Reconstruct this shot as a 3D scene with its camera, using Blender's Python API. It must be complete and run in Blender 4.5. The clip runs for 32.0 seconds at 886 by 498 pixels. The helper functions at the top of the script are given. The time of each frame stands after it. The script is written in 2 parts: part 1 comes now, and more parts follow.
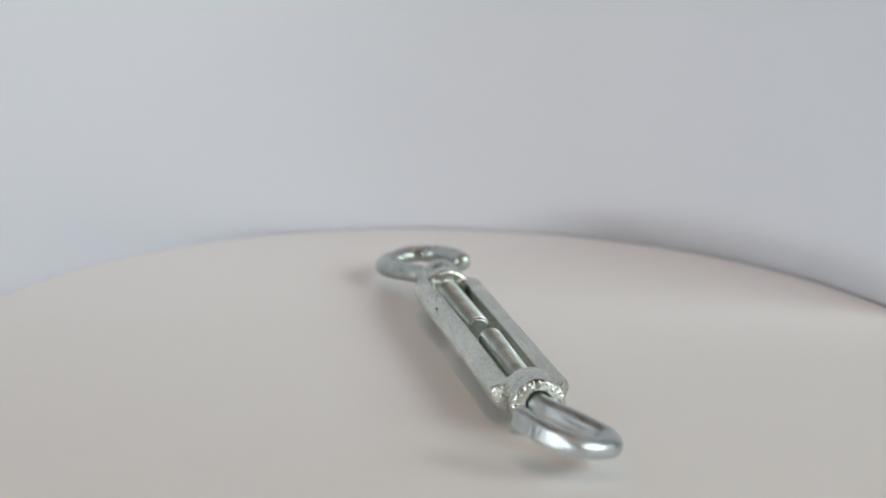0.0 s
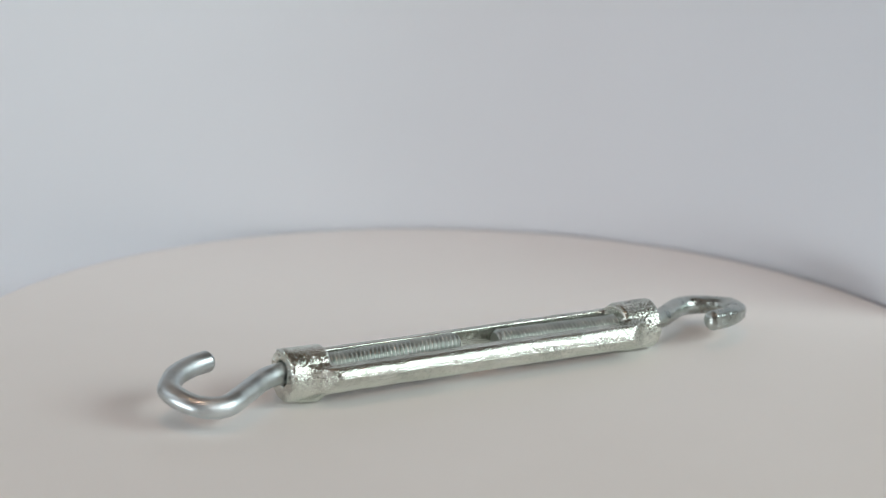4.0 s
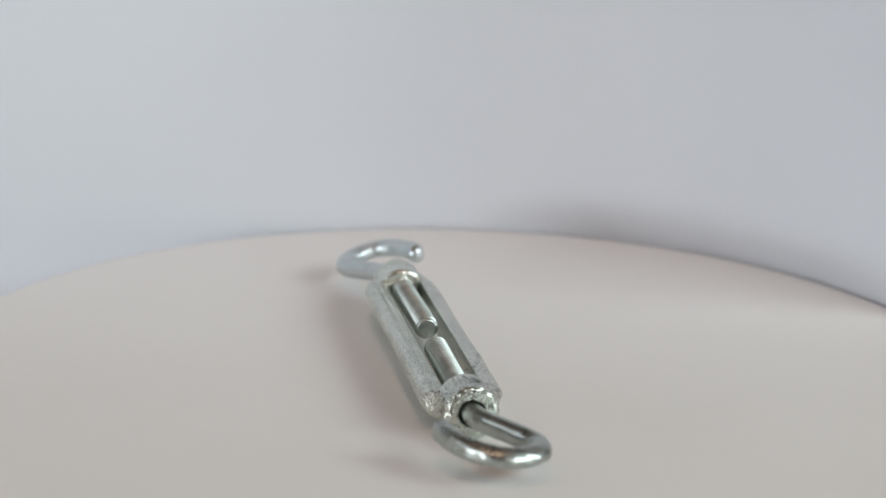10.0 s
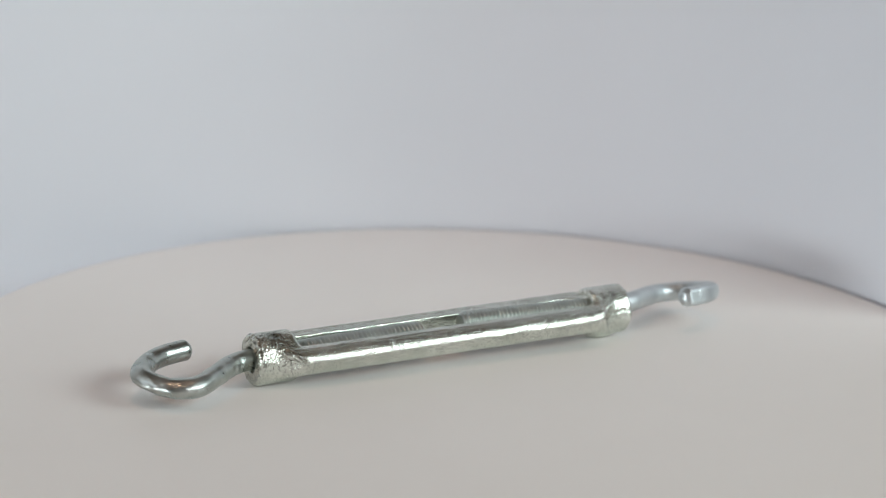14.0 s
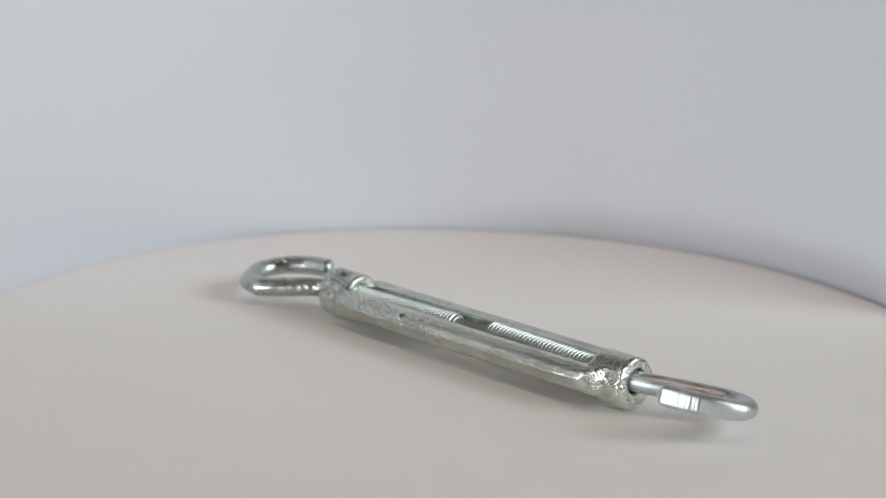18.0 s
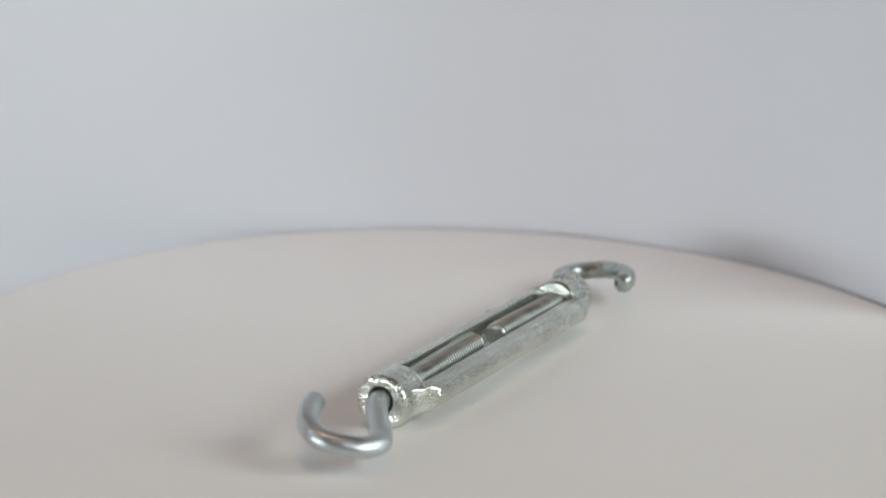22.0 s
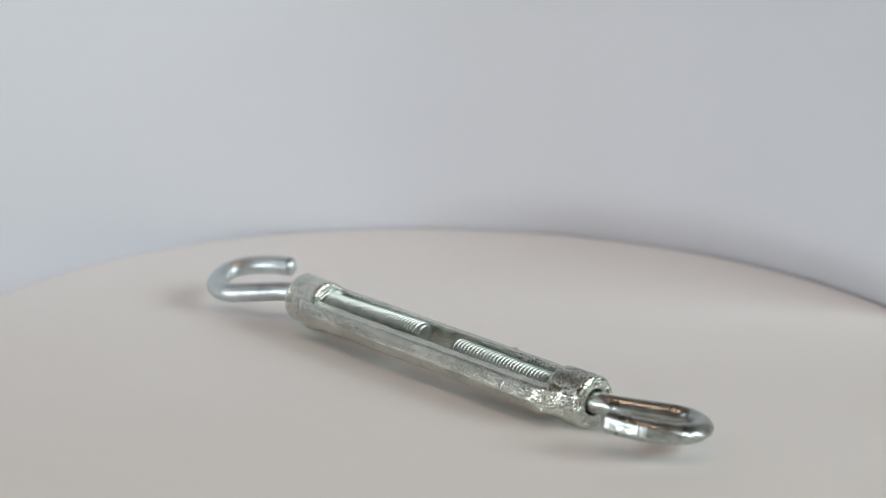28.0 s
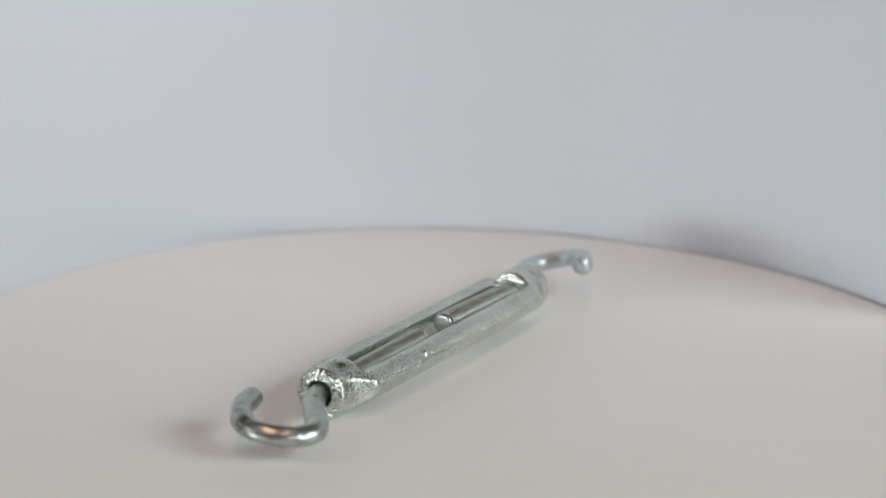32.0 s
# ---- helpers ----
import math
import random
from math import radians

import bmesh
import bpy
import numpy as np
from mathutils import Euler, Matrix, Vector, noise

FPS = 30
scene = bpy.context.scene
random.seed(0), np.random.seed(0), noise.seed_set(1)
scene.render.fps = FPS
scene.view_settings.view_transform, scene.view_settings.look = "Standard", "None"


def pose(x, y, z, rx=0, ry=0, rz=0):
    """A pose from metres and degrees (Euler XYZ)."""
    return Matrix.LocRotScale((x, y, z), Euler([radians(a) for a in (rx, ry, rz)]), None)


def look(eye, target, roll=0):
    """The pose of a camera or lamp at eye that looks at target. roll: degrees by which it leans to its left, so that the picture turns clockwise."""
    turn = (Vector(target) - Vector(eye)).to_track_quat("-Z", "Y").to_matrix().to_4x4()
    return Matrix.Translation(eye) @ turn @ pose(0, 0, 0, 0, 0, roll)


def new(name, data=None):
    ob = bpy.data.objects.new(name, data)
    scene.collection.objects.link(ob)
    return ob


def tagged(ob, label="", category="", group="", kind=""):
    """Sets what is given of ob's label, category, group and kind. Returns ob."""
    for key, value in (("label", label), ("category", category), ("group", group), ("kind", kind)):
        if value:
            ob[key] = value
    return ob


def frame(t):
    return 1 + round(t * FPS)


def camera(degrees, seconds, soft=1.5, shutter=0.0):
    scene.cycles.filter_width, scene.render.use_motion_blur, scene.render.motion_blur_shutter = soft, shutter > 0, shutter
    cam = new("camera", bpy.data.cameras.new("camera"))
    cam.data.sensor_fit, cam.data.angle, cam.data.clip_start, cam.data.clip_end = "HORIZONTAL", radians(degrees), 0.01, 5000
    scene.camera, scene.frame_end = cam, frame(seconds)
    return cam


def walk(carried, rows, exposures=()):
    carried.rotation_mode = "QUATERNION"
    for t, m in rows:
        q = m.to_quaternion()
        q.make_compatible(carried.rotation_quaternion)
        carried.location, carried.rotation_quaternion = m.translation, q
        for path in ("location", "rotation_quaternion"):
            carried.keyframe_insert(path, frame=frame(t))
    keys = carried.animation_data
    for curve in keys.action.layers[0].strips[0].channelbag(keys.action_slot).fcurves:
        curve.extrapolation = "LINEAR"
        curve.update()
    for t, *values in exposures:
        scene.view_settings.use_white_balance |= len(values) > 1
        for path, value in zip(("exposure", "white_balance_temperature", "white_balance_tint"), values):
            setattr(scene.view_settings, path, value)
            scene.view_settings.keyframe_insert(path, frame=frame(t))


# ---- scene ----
# ---------------------------------------------------------------- camera
cam = camera(23.055, 32.0, soft=0.9)
EYE = Vector((0.0, -0.53975, 0.18032))
AIM = EYE + Vector((-0.00802, 0.96404, -0.26564))
walk(cam, [(0.0, look(EYE, AIM, 1.549)), (32.0, look(EYE, AIM, 1.549))])
cam.data.dof.use_dof = True
cam.data.dof.focus_distance = 0.553
cam.data.dof.aperture_fstop = 11.0

# ---------------------------------------------------------------- light
TABLE_Z = -0.034
FLOOR_Z = TABLE_Z - 0.75
ROOM_X0, ROOM_X1, ROOM_Y0, ROOM_Y1, ROOM_TOP = -0.98, 1.26, -2.2, 1.0, FLOOR_Z + 2.6

world = bpy.data.worlds.new("world")
scene.world = world
world.use_nodes = True
sky = world.node_tree.nodes.new("ShaderNodeTexSky")
sky.sky_type = "NISHITA"
sky.sun_disc = False
sky.sun_elevation, sky.sun_rotation = radians(40), radians(150)
world.node_tree.links.new(sky.outputs["Color"], world.node_tree.nodes["Background"].inputs["Color"])
world.node_tree.nodes["Background"].inputs["Strength"].default_value = 0.1


def area_lamp(name, eye, target, sx, sy, watts, colour):
    data = bpy.data.lights.new(name, "AREA")
    data.shape, data.size, data.size_y = "RECTANGLE", sx, sy
    data.energy, data.color = watts, colour
    lamp = new(name, data)
    lamp.matrix_world = look(eye, target)
    return lamp


area_lamp("window_light_east", (1.21, -0.40, 0.66), (0, 0, 0), 0.86, 0.58, 9.7, (0.865, 0.995, 0.985))
area_lamp("window_light_west", (-0.93, -1.08, 0.085), (0, -1.08, 0.085), 1.0, 0.19, 9.4, (0.87, 0.95, 1.0))
# added soft fill from the upper left, no known source there
area_lamp("fill_light_west_high", (-0.93, -0.27, 0.74), (0, 0, 0), 0.50, 0.46, 1.0, (0.92, 0.97, 0.985))
area_lamp("window_light_east_front", (1.21, -1.35, 0.95), (0, 0, 0), 0.46, 0.60, 5.6, (0.97, 0.965, 0.96))
area_lamp("ceiling_light", (-0.1, -0.42, ROOM_TOP - 0.06), (-0.1, -0.42, 0), 0.06, 0.06, 2.6, (1.0, 0.64, 0.47))
scene.view_settings.exposure = 0.13


# ---------------------------------------------------------------- materials
def material(name, colour, rough=0.5, metal=0.0):
    m = bpy.data.materials.new(name)
    m.use_nodes = True
    b = m.node_tree.nodes["Principled BSDF"]
    b.inputs["Base Color"].default_value = (*colour, 1)
    b.inputs["Roughness"].default_value = rough
    b.inputs["Metallic"].default_value = metal
    return m, m.node_tree.nodes, m.node_tree.links, b


def noise_node(nodes, links, coord, scale, detail=4.0, rough=0.55):
    n = nodes.new("ShaderNodeTexNoise")
    n.inputs["Scale"].default_value = scale
    n.inputs["Detail"].default_value = detail
    n.inputs["Roughness"].default_value = rough
    links.new(coord.outputs["Object"], n.inputs["Vector"])
    return n


def ramp(nodes, links, source, p0, c0, p1, c1):
    r = nodes.new("ShaderNodeValToRGB")
    r.color_ramp.elements[0].position, r.color_ramp.elements[0].color = p0, (*c0, 1)
    r.color_ramp.elements[1].position, r.color_ramp.elements[1].color = p1, (*c1, 1)
    links.new(source, r.inputs["Fac"])
    return r


def bump(nodes, links, height, distance, strength, before=None):
    b = nodes.new("ShaderNodeBump")
    b.inputs["Distance"].default_value = distance
    b.inputs["Strength"].default_value = strength
    links.new(height, b.inputs["Height"])
    if before:
        links.new(before.outputs["Normal"], b.inputs["Normal"])
    return b


def plain(name, c0, c1, rough, scale, bump_mm=0.05, fine=None):
    """A matt surface with a broad tint and a fine grain."""
    m, nodes, links, b = material(name, c0, rough)
    co = nodes.new("ShaderNodeTexCoord")
    broad = noise_node(nodes, links, co, scale)
    r = ramp(nodes, links, broad.outputs["Fac"], 0.35, c0, 0.65, c1)
    links.new(r.outputs["Color"], b.inputs["Base Color"])
    grain = noise_node(nodes, links, co, fine or scale * 60)
    bm_ = bump(nodes, links, grain.outputs["Fac"], bump_mm * 0.001, 0.6)
    links.new(bm_.outputs["Normal"], b.inputs["Normal"])
    return m


def cast_zinc():
    """Galvanised casting: grainy, pitted, here and there smooth."""
    m, nodes, links, b = material("galvanised_casting", (0.66, 0.68, 0.65), 0.3, 1.0)
    co = nodes.new("ShaderNodeTexCoord")
    patch = noise_node(nodes, links, co, 130, 3)
    tint = ramp(nodes, links, patch.outputs["Fac"], 0.38, (0.62, 0.65, 0.585), 0.62, (0.775, 0.795, 0.73))
    pits = noise_node(nodes, links, co, 1700, 1, 0.5)
    pit = ramp(nodes, links, pits.outputs["Fac"], 0.39, (0.22, 0.22, 0.21), 0.46, (1, 1, 1))
    mul = nodes.new("ShaderNodeMixRGB")
    mul.blend_type = "MULTIPLY"
    where = noise_node(nodes, links, co, 75, 2)
    some = ramp(nodes, links, where.outputs["Fac"], 0.54, (0.0, 0.0, 0.0), 0.72, (1, 1, 1))
    at = nodes.new("ShaderNodeSeparateXYZ")
    links.new(co.outputs["Object"], at.inputs["Vector"])
    # the under side came out of the mould smooth
    under = ramp(nodes, links, at.outputs["Z"], 0.0045, (0.2, 0.2, 0.2), 0.0065, (1, 1, 1))
    pitted = nodes.new("ShaderNodeMixRGB")
    pitted.blend_type = "MULTIPLY"
    pitted.inputs["Fac"].default_value = 1.0
    # one collar is speckled all over
    collar = ramp(nodes, links, at.outputs["X"], 0.0415, (0, 0, 0), 0.0455, (0.85, 0.85, 0.85))
    widest = nodes.new("ShaderNodeMixRGB")
    widest.blend_type = "LIGHTEN"
    widest.inputs["Fac"].default_value = 1.0
    # so are the flanks of the bars, less deeply
    flank = ramp(nodes, links, at.outputs["Z"], 0.0064, (0, 0, 0), 0.0074, (0.42, 0.42, 0.42))
    for place, value in ((0.0090, 0.42), (0.0100, 0.08)):
        flank.color_ramp.elements.new(place).color = (value, value, value, 1)
    either = nodes.new("ShaderNodeMixRGB")
    either.blend_type = "LIGHTEN"
    either.inputs["Fac"].default_value = 1.0
    links.new(some.outputs["Color"], either.inputs["Color1"])
    links.new(flank.outputs["Color"], either.inputs["Color2"])
    links.new(either.outputs["Color"], widest.inputs["Color1"])
    links.new(collar.outputs["Color"], widest.inputs["Color2"])
    links.new(widest.outputs["Color"], pitted.inputs["Color1"])
    links.new(under.outputs["Color"], pitted.inputs["Color2"])
    links.new(pitted.outputs["Color"], mul.inputs["Fac"])
    links.new(tint.outputs["Color"], mul.inputs["Color1"])
    links.new(pit.outputs["Color"], mul.inputs["Color2"])
    # a round darker spot in the dent of one collar
    off = nodes.new("ShaderNodeVectorMath")
    off.operation = "DISTANCE"
    off.inputs[1].default_value = (0.049, 0.0021, 0.0130)
    links.new(co.outputs["Object"], off.inputs[0])
    dark_spot = ramp(nodes, links, off.outputs["Value"], 0.0009, (0.36, 0.37, 0.37), 0.0021, (1, 1, 1))
    dull = nodes.new("ShaderNodeMixRGB")
    dull.blend_type = "MULTIPLY"
    dull.inputs["Fac"].default_value = 1.0
    links.new(mul.outputs["Color"], dull.inputs["Color1"])
    links.new(dark_spot.outputs["Color"], dull.inputs["Color2"])
    links.new(dull.outputs["Color"], b.inputs["Base Color"])
    rr = ramp(nodes, links, patch.outputs["Fac"], 0.35, (0.16, 0.16, 0.16), 0.7, (0.25, 0.25, 0.25))
    links.new(rr.outputs["Color"], b.inputs["Roughness"])
    grain = noise_node(nodes, links, co, 2300, 1, 0.5)
    b1 = bump(nodes, links, grain.outputs["Fac"], 0.00018, 0.8)
    area = noise_node(nodes, links, co, 60, 2)
    much = ramp(nodes, links, area.outputs["Fac"], 0.35, (0.65, 0.65, 0.65), 0.6, (1, 1, 1))
    # the crests of the bars are rubbed smooth
    crest = ramp(nodes, links, at.outputs["Z"], 0.0088, (1, 1, 1), 0.0100, (0.6, 0.6, 0.6))
    for place, value in ((0.0106, 0.6), (0.0116, 0.9)):
        crest.color_ramp.elements.new(place).color = (value, value, value, 1)
    worn = nodes.new("ShaderNodeMixRGB")
    worn.blend_type = "MULTIPLY"
    worn.inputs["Fac"].default_value = 1.0
    links.new(much.outputs["Color"], worn.inputs["Color1"])
    links.new(crest.outputs["Color"], worn.inputs["Color2"])
    links.new(worn.outputs["Color"], b1.inputs["Strength"])
    b2 = bump(nodes, links, pit.outputs["Color"], 0.00012, 0.6, b1)
    links.new(b2.outputs["Normal"], b.inputs["Normal"])
    return m


def plated_steel(name, rough, relief, dark, light):
    """Drawn wire with bright zinc plating."""
    m, nodes, links, b = material(name, (0.72, 0.74, 0.75), rough, 1.0)
    co = nodes.new("ShaderNodeTexCoord")
    patch = noise_node(nodes, links, co, 220, 4)
    tint = ramp(nodes, links, patch.outputs["Fac"], 0.35, dark, 0.65, light)
    links.new(tint.outputs["Color"], b.inputs["Base Color"])
    rr = ramp(nodes, links, patch.outputs["Fac"], 0.3, (rough * 0.8,) * 3, 0.7, (rough * 1.35,) * 3)
    links.new(rr.outputs["Color"], b.inputs["Roughness"])
    grain = noise_node(nodes, links, co, 600, 3)
    b0 = bump(nodes, links, patch.outputs["Fac"], 0.0012, relief)
    b1 = bump(nodes, links, grain.outputs["Fac"], 0.0003, relief, b0)
    links.new(b1.outputs["Normal"], b.inputs["Normal"])
    return m


ZINC = cast_zinc()
WIRE = plated_steel("plated_wire", 0.41, 0.06, (0.57, 0.615, 0.625), (0.69, 0.73, 0.74))
DULL_WIRE = plated_steel("dull_plated_wire", 0.29, 0.30, (0.40, 0.435, 0.41), (0.55, 0.58, 0.555))
THREAD = plated_steel("plated_thread", 0.38, 0.05, (0.44, 0.475, 0.45), (0.56, 0.59, 0.56))
DISC = plain("white_turntable", (0.865, 0.832, 0.802), (0.88, 0.85, 0.822), 0.45, 14, 0.02)
RIM = plain("turntable_foot", (0.55, 0.55, 0.55), (0.6, 0.6, 0.6), 0.5, 14, 0.02)
PAPER = plain("backdrop_paper", (0.735, 0.755, 0.80), (0.747, 0.765, 0.807), 0.8, 5, 0.03, 900)
TABLE = plain("white_laminate", (0.72, 0.71, 0.69), (0.75, 0.74, 0.72), 0.5, 6)
WALL = plain("wall_paint", (0.33, 0.28, 0.25), (0.37, 0.315, 0.28), 0.8, 3, 0.3, 150)
CEIL = plain("ceiling_boards", (0.21, 0.165, 0.14), (0.26, 0.205, 0.175), 0.8, 3, 0.3, 150)
FLOOR = plain("floor_wood", (0.24, 0.15, 0.09), (0.31, 0.20, 0.12), 0.4, 8)


# ---------------------------------------------------------------- mesh helpers
def finish(name, bm, mat, parent=None, label="", smooth=True):
    me = bpy.data.meshes.new(name)
    bm.normal_update()
    bm.to_mesh(me)
    bm.free()
    me.materials.append(mat)
    if smooth:
        me.polygons.foreach_set("use_smooth", [True] * len(me.polygons))
    ob = new(name, me)
    if parent:
        ob.parent = parent
    if label:
        tagged(ob, label)
    return ob


def part(name, bm, mat, parent, label="", smooth=True):
    return finish(name, bm, mat, parent, label, smooth)


def box_into(bm, x0, x1, y0, y1, z0, z1):
    r = bmesh.ops.create_cube(bm, size=1.0)
    for v in r["verts"]:
        v.co = Vector(((x0 + x1) / 2 + v.co.x * (x1 - x0), (y0 + y1) / 2 + v.co.y * (y1 - y0), (z0 + z1) / 2 + v.co.z * (z1 - z0)))
    return r["verts"]


def box(name, x0, x1, y0, y1, z0, z1, mat, parent=None, bevel=0.0):
    bm = bmesh.new()
    box_into(bm, x0, x1, y0, y1, z0, z1)
    if bevel:
        bmesh.ops.bevel(bm, geom=bm.edges[:], offset=bevel, segments=3, affect="EDGES")
    return finish(name, bm, mat, parent, smooth=False)


def lathe(profile, steps, close=False):
    """A solid of turning: rows of (radius, z) about the z axis."""
    bm = bmesh.new()
    rings = []
    for r, z in profile:
        if r < 1e-9:
            rings.append([bm.verts.new((0, 0, z))])
        else:
            rings.append([bm.verts.new((r * math.cos(2 * math.pi * k / steps), r * math.sin(2 * math.pi * k / steps), z)) for k in range(steps)])
    pairs = list(zip(rings, rings[1:])) + ([(rings[-1], rings[0])] if close else [])
    for a, b in pairs:
        for k in range(steps):
            j = (k + 1) % steps
            if len(a) == 1 and len(b) == 1:
                continue
            if len(a) == 1:
                bm.faces.new((a[0], b[j], b[k]))
            elif len(b) == 1:
                bm.faces.new((a[k], a[j], b[0]))
            else:
                bm.faces.new((a[k], a[j], b[j], b[k]))
    bmesh.ops.recalc_face_normals(bm, faces=bm.faces[:])
    return bm


# ---------------------------------------------------------------- room
def wall_with_window(name, axis, at, out, a0, a1, z0, z1, w0, w1, h0, h1, mat):
    """A wall 0.12 m thick across x or y, with one opening from w0 to w1 and h0 to h1."""
    bm = bmesh.new()
    b0, b1 = sorted((at, at + out * 0.12))
    for s0, s1, t0, t1 in ((a0, w0, z0, z1), (w1, a1, z0, z1), (w0, w1, z0, h0), (w0, w1, h1, z1)):
        if axis == "x":
            box_into(bm, b0, b1, s0, s1, t0, t1)
        else:
            box_into(bm, s0, s1, b0, b1, t0, t1)
    return tagged(finish(name, bm, mat, smooth=False), "painted room wall with a window opening", "wall", kind="structure")


wall_with_window("wall_east_1", "x", ROOM_X1, 1, -0.85, ROOM_Y1, FLOOR_Z, ROOM_TOP, -0.84, 0.06, 0.34, 0.98, WALL)
wall_with_window("wall_east_2", "x", ROOM_X1, 1, ROOM_Y0, -0.85, FLOOR_Z, ROOM_TOP, -1.61, -1.09, 0.61, 1.29, WALL)
wall_with_window("wall_west_1", "x", ROOM_X0, -1, ROOM_Y0, -0.55, FLOOR_Z, ROOM_TOP, -1.59, -0.57, -0.02, 0.19, WALL)
# this opening only makes room for the added upper left fill
wall_with_window("wall_west_2", "x", ROOM_X0, -1, -0.55, ROOM_Y1, FLOOR_Z, ROOM_TOP, -0.54, 0.0, 0.48, 1.0, WALL)
tagged(box("wall_south", ROOM_X0 - 0.12, ROOM_X1 + 0.12, ROOM_Y0 - 0.12, ROOM_Y0, FLOOR_Z, ROOM_TOP, WALL), "plain painted room wall", "wall", kind="structure")
tagged(box("wall_north", ROOM_X0 - 0.12, ROOM_X1 + 0.12, ROOM_Y1, ROOM_Y1 + 0.12, FLOOR_Z, ROOM_TOP, WALL), "plain painted room wall", "wall", kind="structure")
tagged(box("floor", ROOM_X0 - 0.12, ROOM_X1 + 0.12, ROOM_Y0 - 0.12, ROOM_Y1 + 0.12, FLOOR_Z - 0.1, FLOOR_Z, FLOOR), "brown wooden floor", "floor", kind="structure")
tagged(box("ceiling", ROOM_X0 - 0.12, ROOM_X1 + 0.12, ROOM_Y0 - 0.12, ROOM_Y1 + 0.12, ROOM_TOP, ROOM_TOP + 0.1, CEIL), "brown boarded ceiling", "ceiling", kind="structure")


# ---------------------------------------------------------------- table and backdrop
# the backdrop's bend about the turntable's axis, in degrees
WING_FROM, WING_TO = 22.0, 103.0


def table():
    top = new("table")
    tagged(top, "white laminate table under the turntable", "table")
    top.location = (0, -0.05, FLOOR_Z)
    box("tabletop", -0.6, 0.6, -0.38, 0.42, 0.72, 0.75, TABLE, top, 0.003)
    for sx in (-1, 1):
        for sy in (-0.32, 0.36):
            box("leg", sx * 0.55 - 0.025, sx * 0.55 + 0.025, sy - 0.025, sy + 0.025, 0.0, 0.72, TABLE, top, 0.003)


table()


def backdrop():
    """A sheet of card that stands on the table and bends round the back of the turntable, then runs off to the left."""
    bm = bmesh.new()
    z0, r, high, thick, round_r = TABLE_Z + 0.0009, 0.02, 0.20, 0.0005, 0.1418
    prof = [(-0.05, z0)]
    for k in range(13):
        a = math.pi / 2 * k / 12
        prof.append((-r + r * math.sin(a), z0 + r - r * math.cos(a)))
    prof += [(0.0, z0 + r + (high - r) * k / 12) for k in range(1, 13)]
    back = [(prof[0][0], z0 - thick)]
    for k in range(13):
        a = math.pi / 2 * k / 12
        back.append((-r + (r + thick) * math.sin(a), z0 + r - (r + thick) * math.cos(a)))
    back += [(thick, z) for _, z in prof[14:]]
    loop = prof + back[::-1]
    # the plan: places along the sheet and the way out of the bend there
    plan = []
    first, last = WING_FROM, WING_TO
    for k in range(73):
        a = radians(first + (last - first) * k / 72)
        plan.append((Vector((math.cos(a), math.sin(a))) * round_r, Vector((math.cos(a), math.sin(a)))))
    foot, out = plan[-1]
    along = Vector((-out.y, out.x))
    plan += [(foot + along * 0.27 * k / 20, out) for k in range(1, 21)]
    rows = [[bm.verts.new((*(p + n * d), z)) for p, n in plan] for d, z in loop]
    for a, b in zip(rows, rows[1:] + rows[:1]):
        for i in range(len(plan) - 1):
            bm.faces.new((a[i], a[i + 1], b[i + 1], b[i]))
    for i in (0, -1):
        for k in range(len(prof) - 1):
            bm.faces.new((rows[k][i], rows[k + 1][i], rows[-k - 2][i], rows[-k - 1][i]))
    bmesh.ops.recalc_face_normals(bm, faces=bm.faces[:])
    ob = finish("backdrop", bm, PAPER)
    tagged(ob, "smooth pale grey paper backdrop bent round behind the turntable", "backdrop", kind="structure")


backdrop()


# ---------------------------------------------------------------- turntable
def turntable():
    """Origin on the axis, at the table; the plate's top is at z = -TABLE_Z."""
    root = new("turntable")
    tagged(root, "round matt white turntable plate, slowly turning", "turntable")
    root.location = (0, 0, TABLE_Z)
    top, R, f = -TABLE_Z, 0.1403, 0.0016
    prof = [(0, top), (0.03, top), (0.07, top), (0.105, top), (0.13, top), (R - f, top)]
    for k in range(1, 9):
        a = math.pi / 2 * k / 8
        prof.append((R - f + f * math.sin(a), top - f + f * math.cos(a)))
    prof += [(R, top - 0.008), (R - 0.001, top - 0.009), (0.05, top - 0.009), (0, top - 0.009)]
    plate = lathe(prof, 192)
    part("plate", plate, DISC, root, "matt white plate with a rounded rim")
    foot = lathe([(0, top - 0.009), (0.085, top - 0.009), (0.09, top - 0.013), (0.09, 0.001), (0.0885, 0.0), (0, 0.0)], 96)
    part("foot", foot, RIM, root, "grey round drive housing")
    return root


TURNTABLE = turntable()


# ---------------------------------------------------------------- turnbuckle
AXIS = Matrix.Translation((0, 0, 0.00705)) @ Matrix.Rotation(radians(0.433), 4, "Y")
MM = 0.001


def lattice(shape, step, seed):
    """Smooth random values on a grid, one bump about every step cells."""
    rng = np.random.RandomState(seed)
    a = rng.rand(*[int(n / step) + 3 for n in shape]) * 2 - 1
    for ax_, n in enumerate(shape):
        u = np.arange(n) / step
        i = u.astype(int)
        f = u - i
        f = f * f * (3 - 2 * f)
        sh = [1, 1, 1]
        sh[ax_] = n
        f = f.reshape(sh)
        a = np.take(a, i, ax_) * (1 - f) + np.take(a, i + 1, ax_) * f
    return a


def smin(a, b, k):
    h = np.clip(0.5 + 0.5 * (b - a) / k, 0, 1)
    return b * (1 - h) + a * h - k * h * (1 - h)


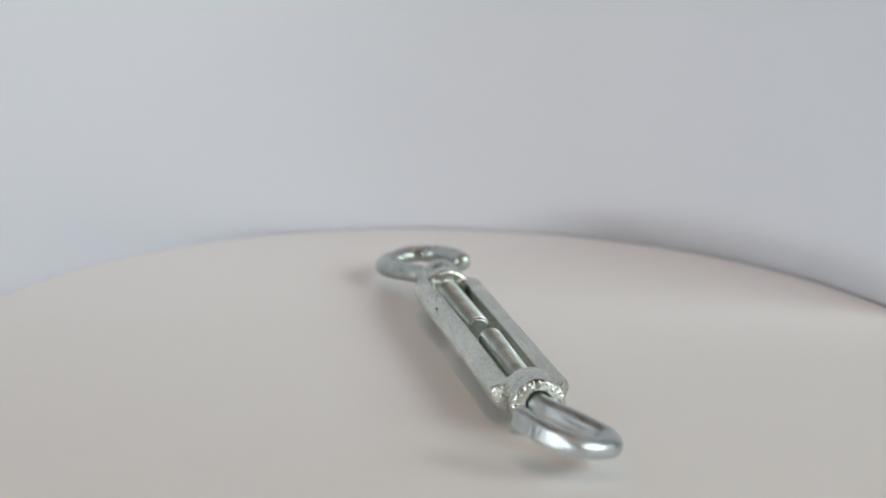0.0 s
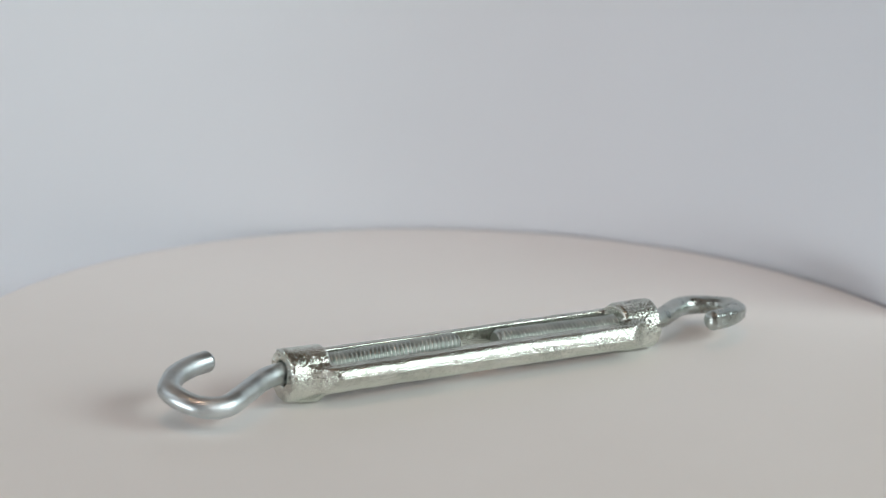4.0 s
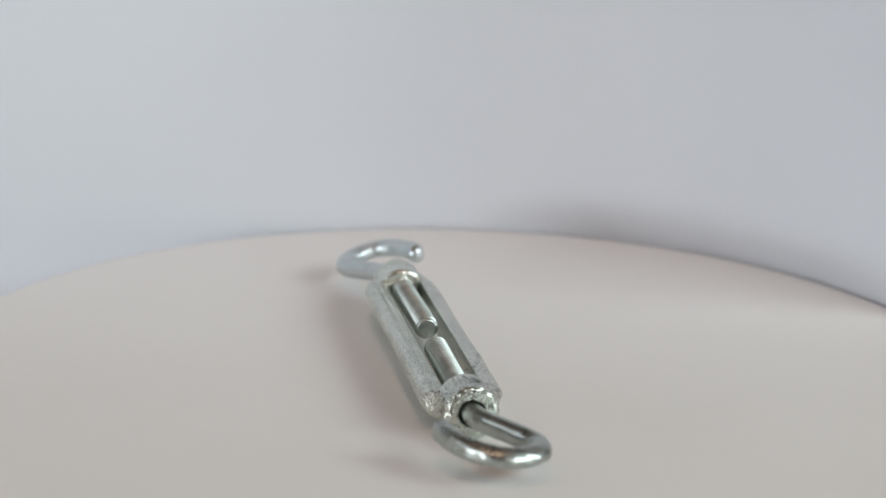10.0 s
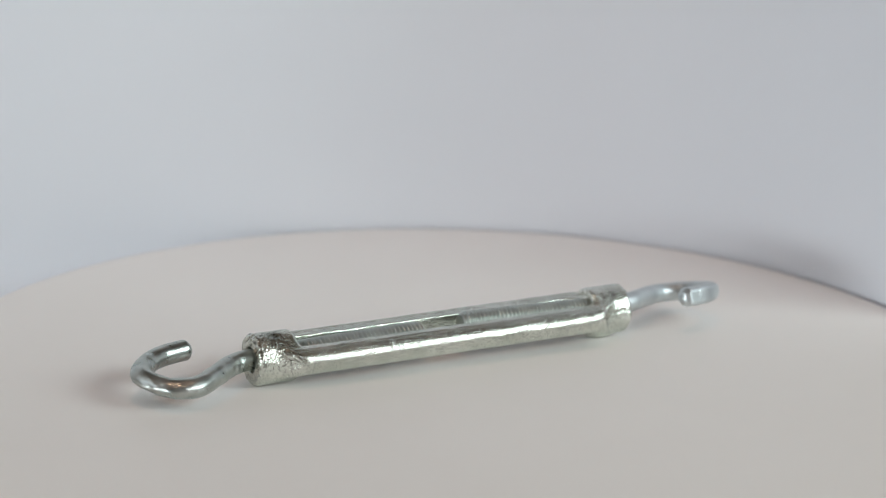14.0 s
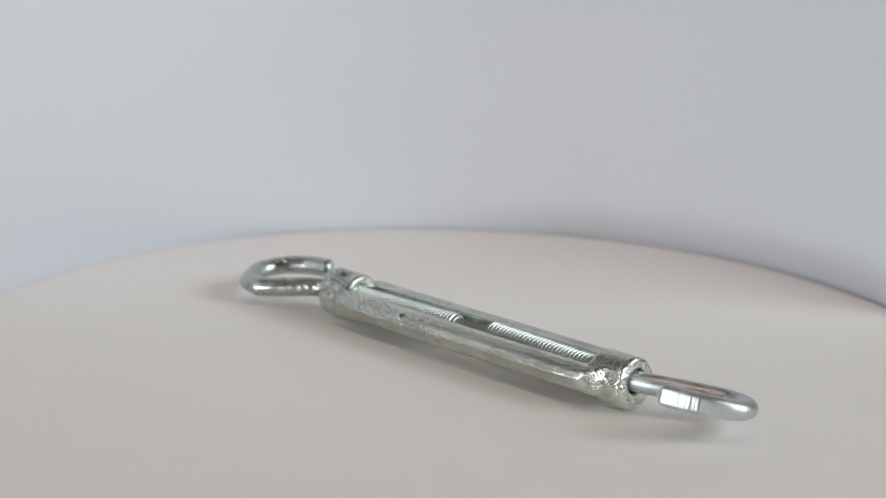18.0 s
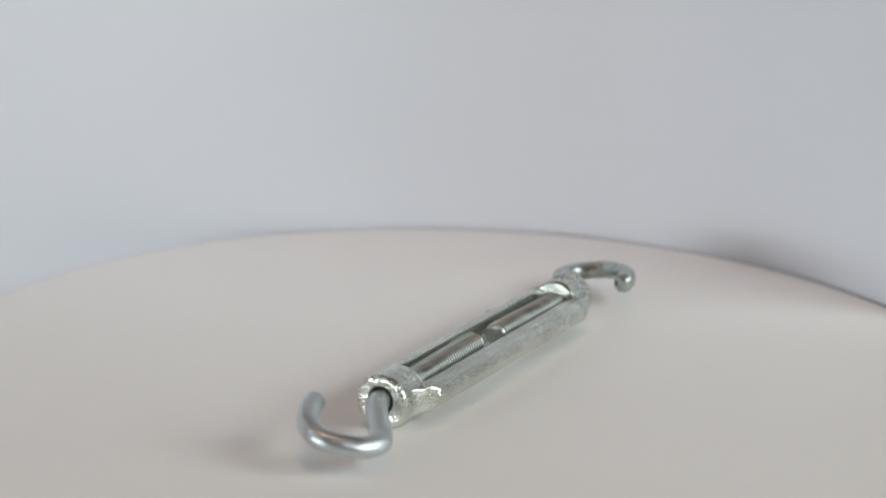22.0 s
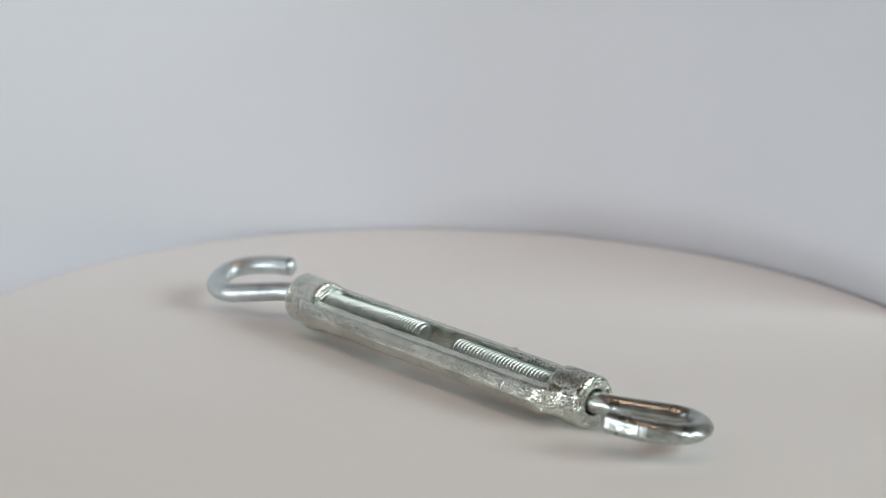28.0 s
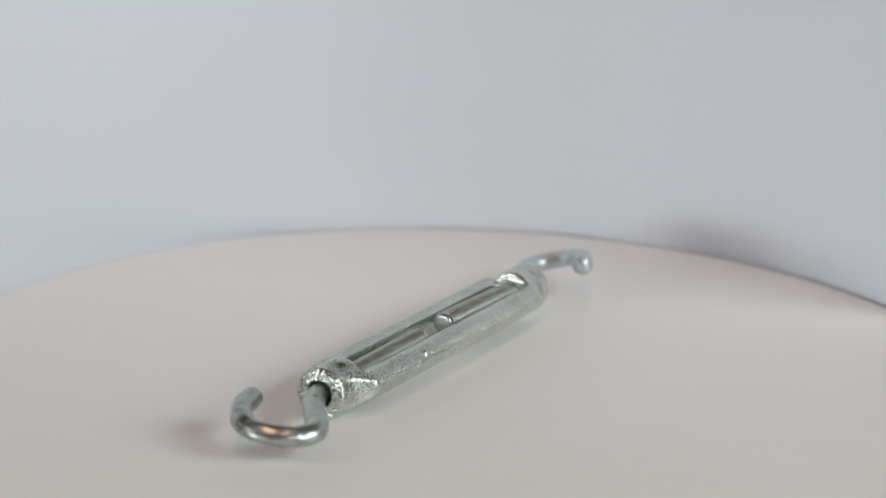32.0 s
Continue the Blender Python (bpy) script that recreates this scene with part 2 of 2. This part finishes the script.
def skin(d, lo, step):
    """The zero surface of a field d on a grid, as vertices and quads (surface nets)."""
    s = d < 0
    corners = [(i, j, k) for i in (0, 1) for j in (0, 1) for k in (0, 1)]
    n = [m - 1 for m in d.shape]

    def cut(c):
        return tuple(slice(c[a], c[a] + n[a]) for a in range(3))
    count = sum(s[cut(c)].astype(np.int8) for c in corners)
    cell = (count > 0) & (count < 8)
    idx = np.argwhere(cell)
    total, hits = np.zeros((len(idx), 3)), np.zeros(len(idx))
    for c in corners:
        for a in range(3):
            if c[a]:
                continue
            e = list(c)
            e[a] = 1
            p, q = idx + c, idx + e
            dp, dq = d[tuple(p.T)], d[tuple(q.T)]
            m = (dp < 0) != (dq < 0)
            t = np.where(m, dp / np.where(m, dp - dq, 1), 0)
            pt = np.array(c, float)[None].repeat(len(idx), 0)
            pt[:, a] += t
            total += pt * m[:, None]
            hits += m
    verts = (idx + total / hits[:, None]) * step + lo
    number = -np.ones(n, int)
    number[cell] = np.arange(len(idx))
    quads = []
    for a in range(3):
        b, c = (a + 1) % 3, (a + 2) % 3
        head, tail = [slice(None)] * 3, [slice(None)] * 3
        head[a], tail[a] = slice(0, -1), slice(1, None)
        s0, s1 = s[tuple(head)], s[tuple(tail)]
        e = np.argwhere(s0 != s1)
        e = e[(e[:, b] > 0) & (e[:, c] > 0) & (e[:, b] < n[b]) & (e[:, c] < n[c])]
        db, dc = np.eye(3, dtype=int)[b], np.eye(3, dtype=int)[c]
        q = np.stack([number[tuple(x.T)] for x in (e - db - dc, e - dc, e, e - db)], 1)
        q = np.where(s0[tuple(e.T)][:, None], q, q[:, ::-1])
        quads.append(q)
    return verts, np.concatenate(quads)


def body_field(X, Y, Z, shape, step):
    """The casting: two bars, a threaded collar at each end, cast grain all over. Millimetres."""
    def n(size, seed):
        return lattice(shape, size / step, seed)
    wave = n(11, 1) * 0.12
    grain = n(0.7, 2) * 0.02 + n(1.3, 5) * 0.022 + n(2.4, 3) * 0.03

    # height of the mould's parting line
    def parting(side):
        return -0.1 - 0.012 * X if side < 0 else 0.42 + 0.0 * X
    def both(a, b, k):
        return -smin(-a, -b, k)
    bars = None
    for side in (-1, 1):
        # inner and outer side, and the crest of the rounded top
        inner, outer, crest_y, crest_z = (4.85, 9.9, 5.25, 3.5) if side > 0 else (5.35, 10.55, 8.0, 3.35)
        yo = side * (Y + wave)
        zp = parting(side)
        wide, tall = outer - crest_y, crest_z - zp
        u, v = np.maximum(yo - crest_y, 0) / wide, np.maximum(Z - zp, 0) / tall
        k0 = np.sqrt(u * u + v * v)
        k1 = np.sqrt((u / wide) ** 2 + (v / tall) ** 2) + 1e-6
        b = np.where(k0 < 0.25, -1.5, k0 * (k0 - 1) / k1)
        # the under side slants in from the parting line
        b = both(b, (yo - outer) * 0.88 + (zp - Z) * 0.45, 0.12)
        b = both(b, -3.5 - Z, 0.9)
        if side < 0:
            b = both(b, (crest_y - yo) * 0.38 + (Z - crest_z) * 0.92, 0.5)
        # the side towards the slot is flat, with a crisp lip
        b = both(b, inner - yo, 0.35)
        b = np.maximum(b, np.abs(X) - 51.0)
        ends = (np.abs(X) - 43.9) * 0.64 + (yo - (inner + outer) / 2 - 0.4) * 0.77
        b = both(b, ends - 1.6, 0.9)
        # a thin seam of flash along the parting line, broken here and there
        seam = np.exp(-((yo - outer) / 0.6) ** 2 - ((Z - zp) / 0.5) ** 2)
        b = b - seam * (0.10 + (0.26 if side > 0 else 0.16) * n(1.6, 20 + side) * np.clip(n(6, 24 + side) + 0.5, 0, 1))
        # shallow dents in the flank above it
        flank = np.exp(-((Z - zp - 1.2) / 1.1) ** 2) * np.clip((yo - crest_y) / 2, 0, 1)
        b = b + flank * (0.05 * n(1.4, 40 + side) + 0.025 * n(0.8, 42 + side))
        bars = b if bars is None else np.minimum(bars, b)
    R = np.sqrt(Y * Y + Z * Z)
    out = bars
    for sgn in (-1, 1):
        x = X * sgn - 49.3
        qx, qr = np.abs(x) - 5.7 + 1.2, R - 6.65 + 1.2 - 0.012 * (x > 0) * x
        col = np.minimum(np.maximum(qx, qr), 0) + np.sqrt(np.maximum(qx, 0) ** 2 + np.maximum(qr, 0) ** 2) - 1.2
        # the parting line runs over the collars too
        crease = np.exp(-((Z - np.where(Y > 0, parting(1), parting(-1))) / 0.4) ** 2)
        col = col - 0.14 * crease * (0.7 + 0.5 * n(2.0, 31))
        out = smin(out, col + wave * 0.5, 1.7)
        if sgn < 0:
            ring = np.sqrt((R - 3.9) ** 2 + (X * sgn - 43.5 - 0.4 * n(3.0, 7)) ** 2) - 0.5 - 0.35 * n(1.5, 8)
            out = smin(out, np.maximum(ring, -Z - 1.0), 0.4)
    # a flash lump left under one collar
    lump = (np.abs((X + 48.2) / 4.2) ** 2.6 + np.abs((Y + 0.3) / 3.0) ** 2.6 + np.abs((Z + 6.2) / 1.2) ** 2.6) ** (1 / 2.6) - 1.0
    out = smin(out, lump * 1.2 + 0.1 * n(1.5, 33), 0.5)
    # the slot ends in round corners
    qx, qy = np.abs(X) - 43.7 + 2.8, np.abs(Y) - 5.1 + 2.8
    slot = np.sqrt(np.maximum(qx, 0) ** 2 + np.maximum(qy, 0) ** 2) + np.minimum(np.maximum(qx, qy), 0) - 2.8
    fill = np.maximum(np.maximum(-slot, np.abs(Z) - 2.9), np.maximum(np.abs(X) - 46.5, np.abs(Y) - 6.5))
    out = smin(out, fill, 0.9)
    # a nib on one bar, and a dent in the top of the other collar
    nib = np.sqrt(((X - 19.5) / 0.6) ** 2 + ((Y - 8.5) / 1.1) ** 2 + ((Z - 1.9) / 1.2) ** 2) - 1.0
    out = smin(out, nib * 0.7, 0.3)
    dent = np.sqrt((X - 49.0) ** 2 + (Y - 2.5) ** 2 * 1.6 + (Z - 7.9) ** 2) - 2.1
    out = -smin(-out, dent, 0.4)
    # hammered end faces and rough shoulders
    near_end = np.clip((np.abs(X) - 53.2) / 1.2, 0, 1)
    shoulder = np.exp(-((np.abs(X) - 47.0) / 2.6) ** 2) * np.clip((np.abs(Y) - 5.5) / 2, 0, 1)
    out = out + grain + near_end * (0.14 * n(1.1, 11) + 0.13 * n(0.6, 12)) + shoulder * 0.05 * n(1.3, 13)
    bore = np.sqrt(Y * Y + (Z - np.where(X < 0, 0.7, 0.2)) ** 2) - 2.92
    mouth = bore - np.clip(np.abs(X) - 53.7, 0, 2) * 0.4
    return np.maximum(out, -mouth)


def turnbuckle_body(parent):
    step = 0.20
    lo, hi = np.array([-57.0, -11.0, -8.6]), np.array([57.0, 11.0, 8.6])
    axes_ = [np.arange(lo[a], hi[a], step) for a in range(3)]
    shape = tuple(len(a) for a in axes_)
    X, Y, Z = np.meshgrid(*axes_, indexing="ij", sparse=True)
    verts, quads = skin(body_field(X, Y, Z, shape, step), lo, step)
    m = np.array(AXIS)
    verts = verts * MM @ m[:3, :3].T + m[:3, 3]
    me = bpy.data.meshes.new("body")
    me.from_pydata(verts.tolist(), [], quads.tolist())
    me.materials.append(ZINC)
    me.polygons.foreach_set("use_smooth", [True] * len(me.polygons))
    ob = new("body", me)
    ob.parent = parent
    tagged(ob, "galvanised cast body, two bars between threaded collars")
    return ob


def catmull(points, steps):
    pts = [Vector(p) for p in points]
    pts = [2 * pts[0] - pts[1]] + pts + [2 * pts[-1] - pts[-2]]
    out = []
    for k in range(1, len(pts) - 2):
        a, b, c, d = pts[k - 1:k + 3]
        for i in range(steps):
            t = i / steps
            out.append(0.5 * (2 * b + (c - a) * t + (2 * a - 5 * b + 4 * c - d) * t * t + (3 * b - a - 3 * c + d) * t ** 3))
    out.append(pts[-2])
    return out


def dome(bm, ring, way, high):
    """A rounded, slightly uneven end over a ring of vertices."""
    mid = sum((v.co for v in ring), Vector()) / len(ring)
    last = ring
    for f, h in ((0.86, 0.45), (0.6, 0.8), (0.3, 0.97)):
        row = []
        for v in ring:
            p = mid + (v.co - mid) * f + way * high * h
            row.append(bm.verts.new(p + way * 0.1 * MM * noise.noise(p * 1400)))
        for k in range(len(ring)):
            j = (k + 1) % len(ring)
            bm.faces.new((last[k], last[j], row[j], row[k]))
        last = row
    tip = bm.verts.new(mid + way * high)
    for k in range(len(ring)):
        bm.faces.new((last[k], last[(k + 1) % len(ring)], tip))


def sweep(path, radius, sides, normal, centre, outward, rough, wedge, facet):
    """A wire bent in the plane of normal, pressed flat round its bend at centre, with ridges outside its tip and closed ends.
    outward points from the shank to the tip; rough is the depth of its dents, in metres, wedge how sharp the bend's outer side is,
    facet where the tip's flat lies, in radii."""
    bm = bmesh.new()
    rings = []
    n = len(path)
    run = 0.0
    for i, p in enumerate(path):
        f = i / n
        run += (p - path[max(i - 1, 0)]).length
        t = (path[min(i + 1, n - 1)] - path[max(i - 1, 0)]).normalized()
        up = (normal - t * normal.dot(t)).normalized()
        w = t.cross(up)
        away = p - centre
        away = (away - t * away.dot(t) - up * away.dot(up)).normalized()
        left = (path[-1] - p).length
        r = radius * (1 - 0.22 * max(0.0, 1 - left / (0.9 * MM)) ** 2)
        pressed = math.sin(math.pi * min(max((f - 0.42) / 0.52, 0), 1)) ** 1.5
        arm = min(max((f - 0.72) / 0.07, 0), 1)
        grip = math.exp(-((f - 0.28) / 0.07) ** 2)
        ridge = 1.3 * noise.noise(Vector((run * 1500, 0, 0))) + 0.5 * noise.noise(Vector((run * 3100, 7, 0)))
        ring = []
        for k in range(sides):
            a = 2 * math.pi * k / sides
            c, q = math.cos(a), up * math.cos(a) + w * math.sin(a)
            side = q.dot(away)
            rise = 1 - pressed * (0.06 + wedge * max(0.0, side))
            flat = 1 + pressed * 0.07
            shape = up * c * rise + w * math.sin(a) * flat
            # the outer side of the tip is hammered flat
            shape -= away * (arm * max(0.0, side - facet))
            rr = r + 0.02 * MM * noise.noise((p + q * r) * 500)
            rr += rough * pressed * noise.noise((p + q * r) * 420)
            rr += arm * (0.075 * MM * ridge * max(0.0, side) ** 0.5 if side > 0 else 0.0)
            rr += 1.6 * rough * grip * max(0.0, -q.dot(outward)) * noise.noise((p + q * r) * 620)
            ring.append(bm.verts.new(p + shape * rr))
        rings.append(ring)
    for a, b in zip(rings, rings[1:]):
        for k in range(sides):
            j = (k + 1) % sides
            bm.faces.new((a[k], a[j], b[j], b[k]))
    bm.faces.new(rings[0][::-1])
    dome(bm, rings[-1], (path[-1] - path[-2]).normalized(), 0.8 * MM)
    bmesh.ops.recalc_face_normals(bm, faces=bm.faces[:])
    return bm


# a hook in its own plane: along the bar's axis, and across it
HOOK = ((50, 0), (55, 0), (58.6, -0.7), (62.2, -2.4), (68.0, -6.5), (74.6, -10.4), (81.0, -8.6), (84.7, -1.4), (82.0, 4.3), (76.3, 8.2), (69.9, 10.2))


def hook_bolt(parent, mat, sgn, roll, lift, shift, reach, hook_end, wide, tip, hole_rise, tip_rise, rough, wedge, label):
    """A hook with its threaded shank: sgn is the end of the body, tip the inner end of the thread."""
    pts = []
    for u, v in HOOK[:-1] + ((hook_end, HOOK[-1][1]),):
        u += reach * min(max((u - 55) / 25, 0), 1)
        v *= wide
        k = min(max((u - 54) / 10, 0), 1) if v == 0 or u < 64 else 1
        pts.append((sgn * u * MM, (-sgn * v * math.cos(roll) + shift * k) * MM, (v * math.sin(roll) + hole_rise * (1 - k) + lift * k) * MM))
    across = Vector((0, -sgn * math.cos(roll), math.sin(roll)))
    centre = Vector((sgn * (75 + reach) * MM, shift * MM, lift * MM)) - across * 0.8 * MM
    bm = sweep(catmull(pts, 44), 2.7 * MM, 40, Vector((0, sgn * math.sin(roll), math.cos(roll))), centre, across, rough * MM, wedge, 0.74 if sgn < 0 else 0.85)
    bm.transform(AXIS)
    bolt = part("hook", bm, mat, parent, label)
    # thread, a helix with rounded crests
    bm = bmesh.new()
    sides, per, pitch, length = 36, 10, 1.18, 52.0 - abs(tip)
    rows = []
    n = int(length / pitch * per)
    for i in range(n + 1):
        x = i * pitch / per
        ring = []
        for k in range(sides):
            a = 2 * math.pi * k / sides
            ph = (x / pitch - a / (2 * math.pi)) % 1.0
            crest = (0.5 + 0.5 * math.cos(2 * math.pi * ph)) ** 0.9
            r = 2.34 + 0.86 * crest
            if x < 1.0:
                r = min(r, 2.4 + 0.8 * x)
            rise = tip_rise + (hole_rise - tip_rise) * x / length
            ring.append(bm.verts.new((sgn * (abs(tip) + x) * MM, r * math.cos(a) * MM, (rise + r * math.sin(a)) * MM)))
        rows.append(ring)
    for a, b in zip(rows, rows[1:]):
        for k in range(sides):
            j = (k + 1) % sides
            bm.faces.new((a[k], a[j], b[j], b[k]))
    dome(bm, rows[0], Vector((-sgn, 0, 0)), 0.12 * MM)
    bm.faces.new(rows[-1])
    bmesh.ops.recalc_face_normals(bm, faces=bm.faces[:])
    bm.transform(AXIS)
    part("thread", bm, THREAD, bolt, "bright zinc-plated screw thread")
    return bolt


def turnbuckle():
    root = new("turnbuckle")
    tagged(root, "galvanised steel turnbuckle with two open hooks, lying on the white turntable", "turnbuckle")
    turnbuckle_body(root)
    hook_bolt(root, WIRE, -1, radians(13.6), 0.95, -0.9, 0.5, 69.9, 1.0, -5.2, 0.7, 1.9, 0.04, 0.06, "zinc-plated open hook, turned slightly upwards")
    hook_bolt(root, DULL_WIRE, 1, radians(6.5), 0.4, 0.45, -0.45, 68.2, 1.055, 6.4, 0.2, 0.9, 0.26, 0.32, "dull zinc-plated open hook, dented, lying nearly flat")
    return root


TURNBUCKLE = turnbuckle()


# ---------------------------------------------------------------- what moves
def motions():
    """The plate turns evenly, once in 19.79 s, and carries the turnbuckle."""
    period, start = 19.7904, 114.168
    lying = Matrix.Translation((-0.00086, -0.00728, 0.0)) @ Matrix.Rotation(radians(-10.662), 4, "Z")
    times = [0.2 * k for k in range(161)]
    turn = [Matrix.Rotation(radians(start - 360.0 * t / period), 4, "Z") for t in times]
    walk(TURNTABLE, [(t, Matrix.Translation((0, 0, TABLE_Z)) @ m) for t, m in zip(times, turn)])
    walk(TURNBUCKLE, [(t, m @ lying) for t, m in zip(times, turn)])


motions()
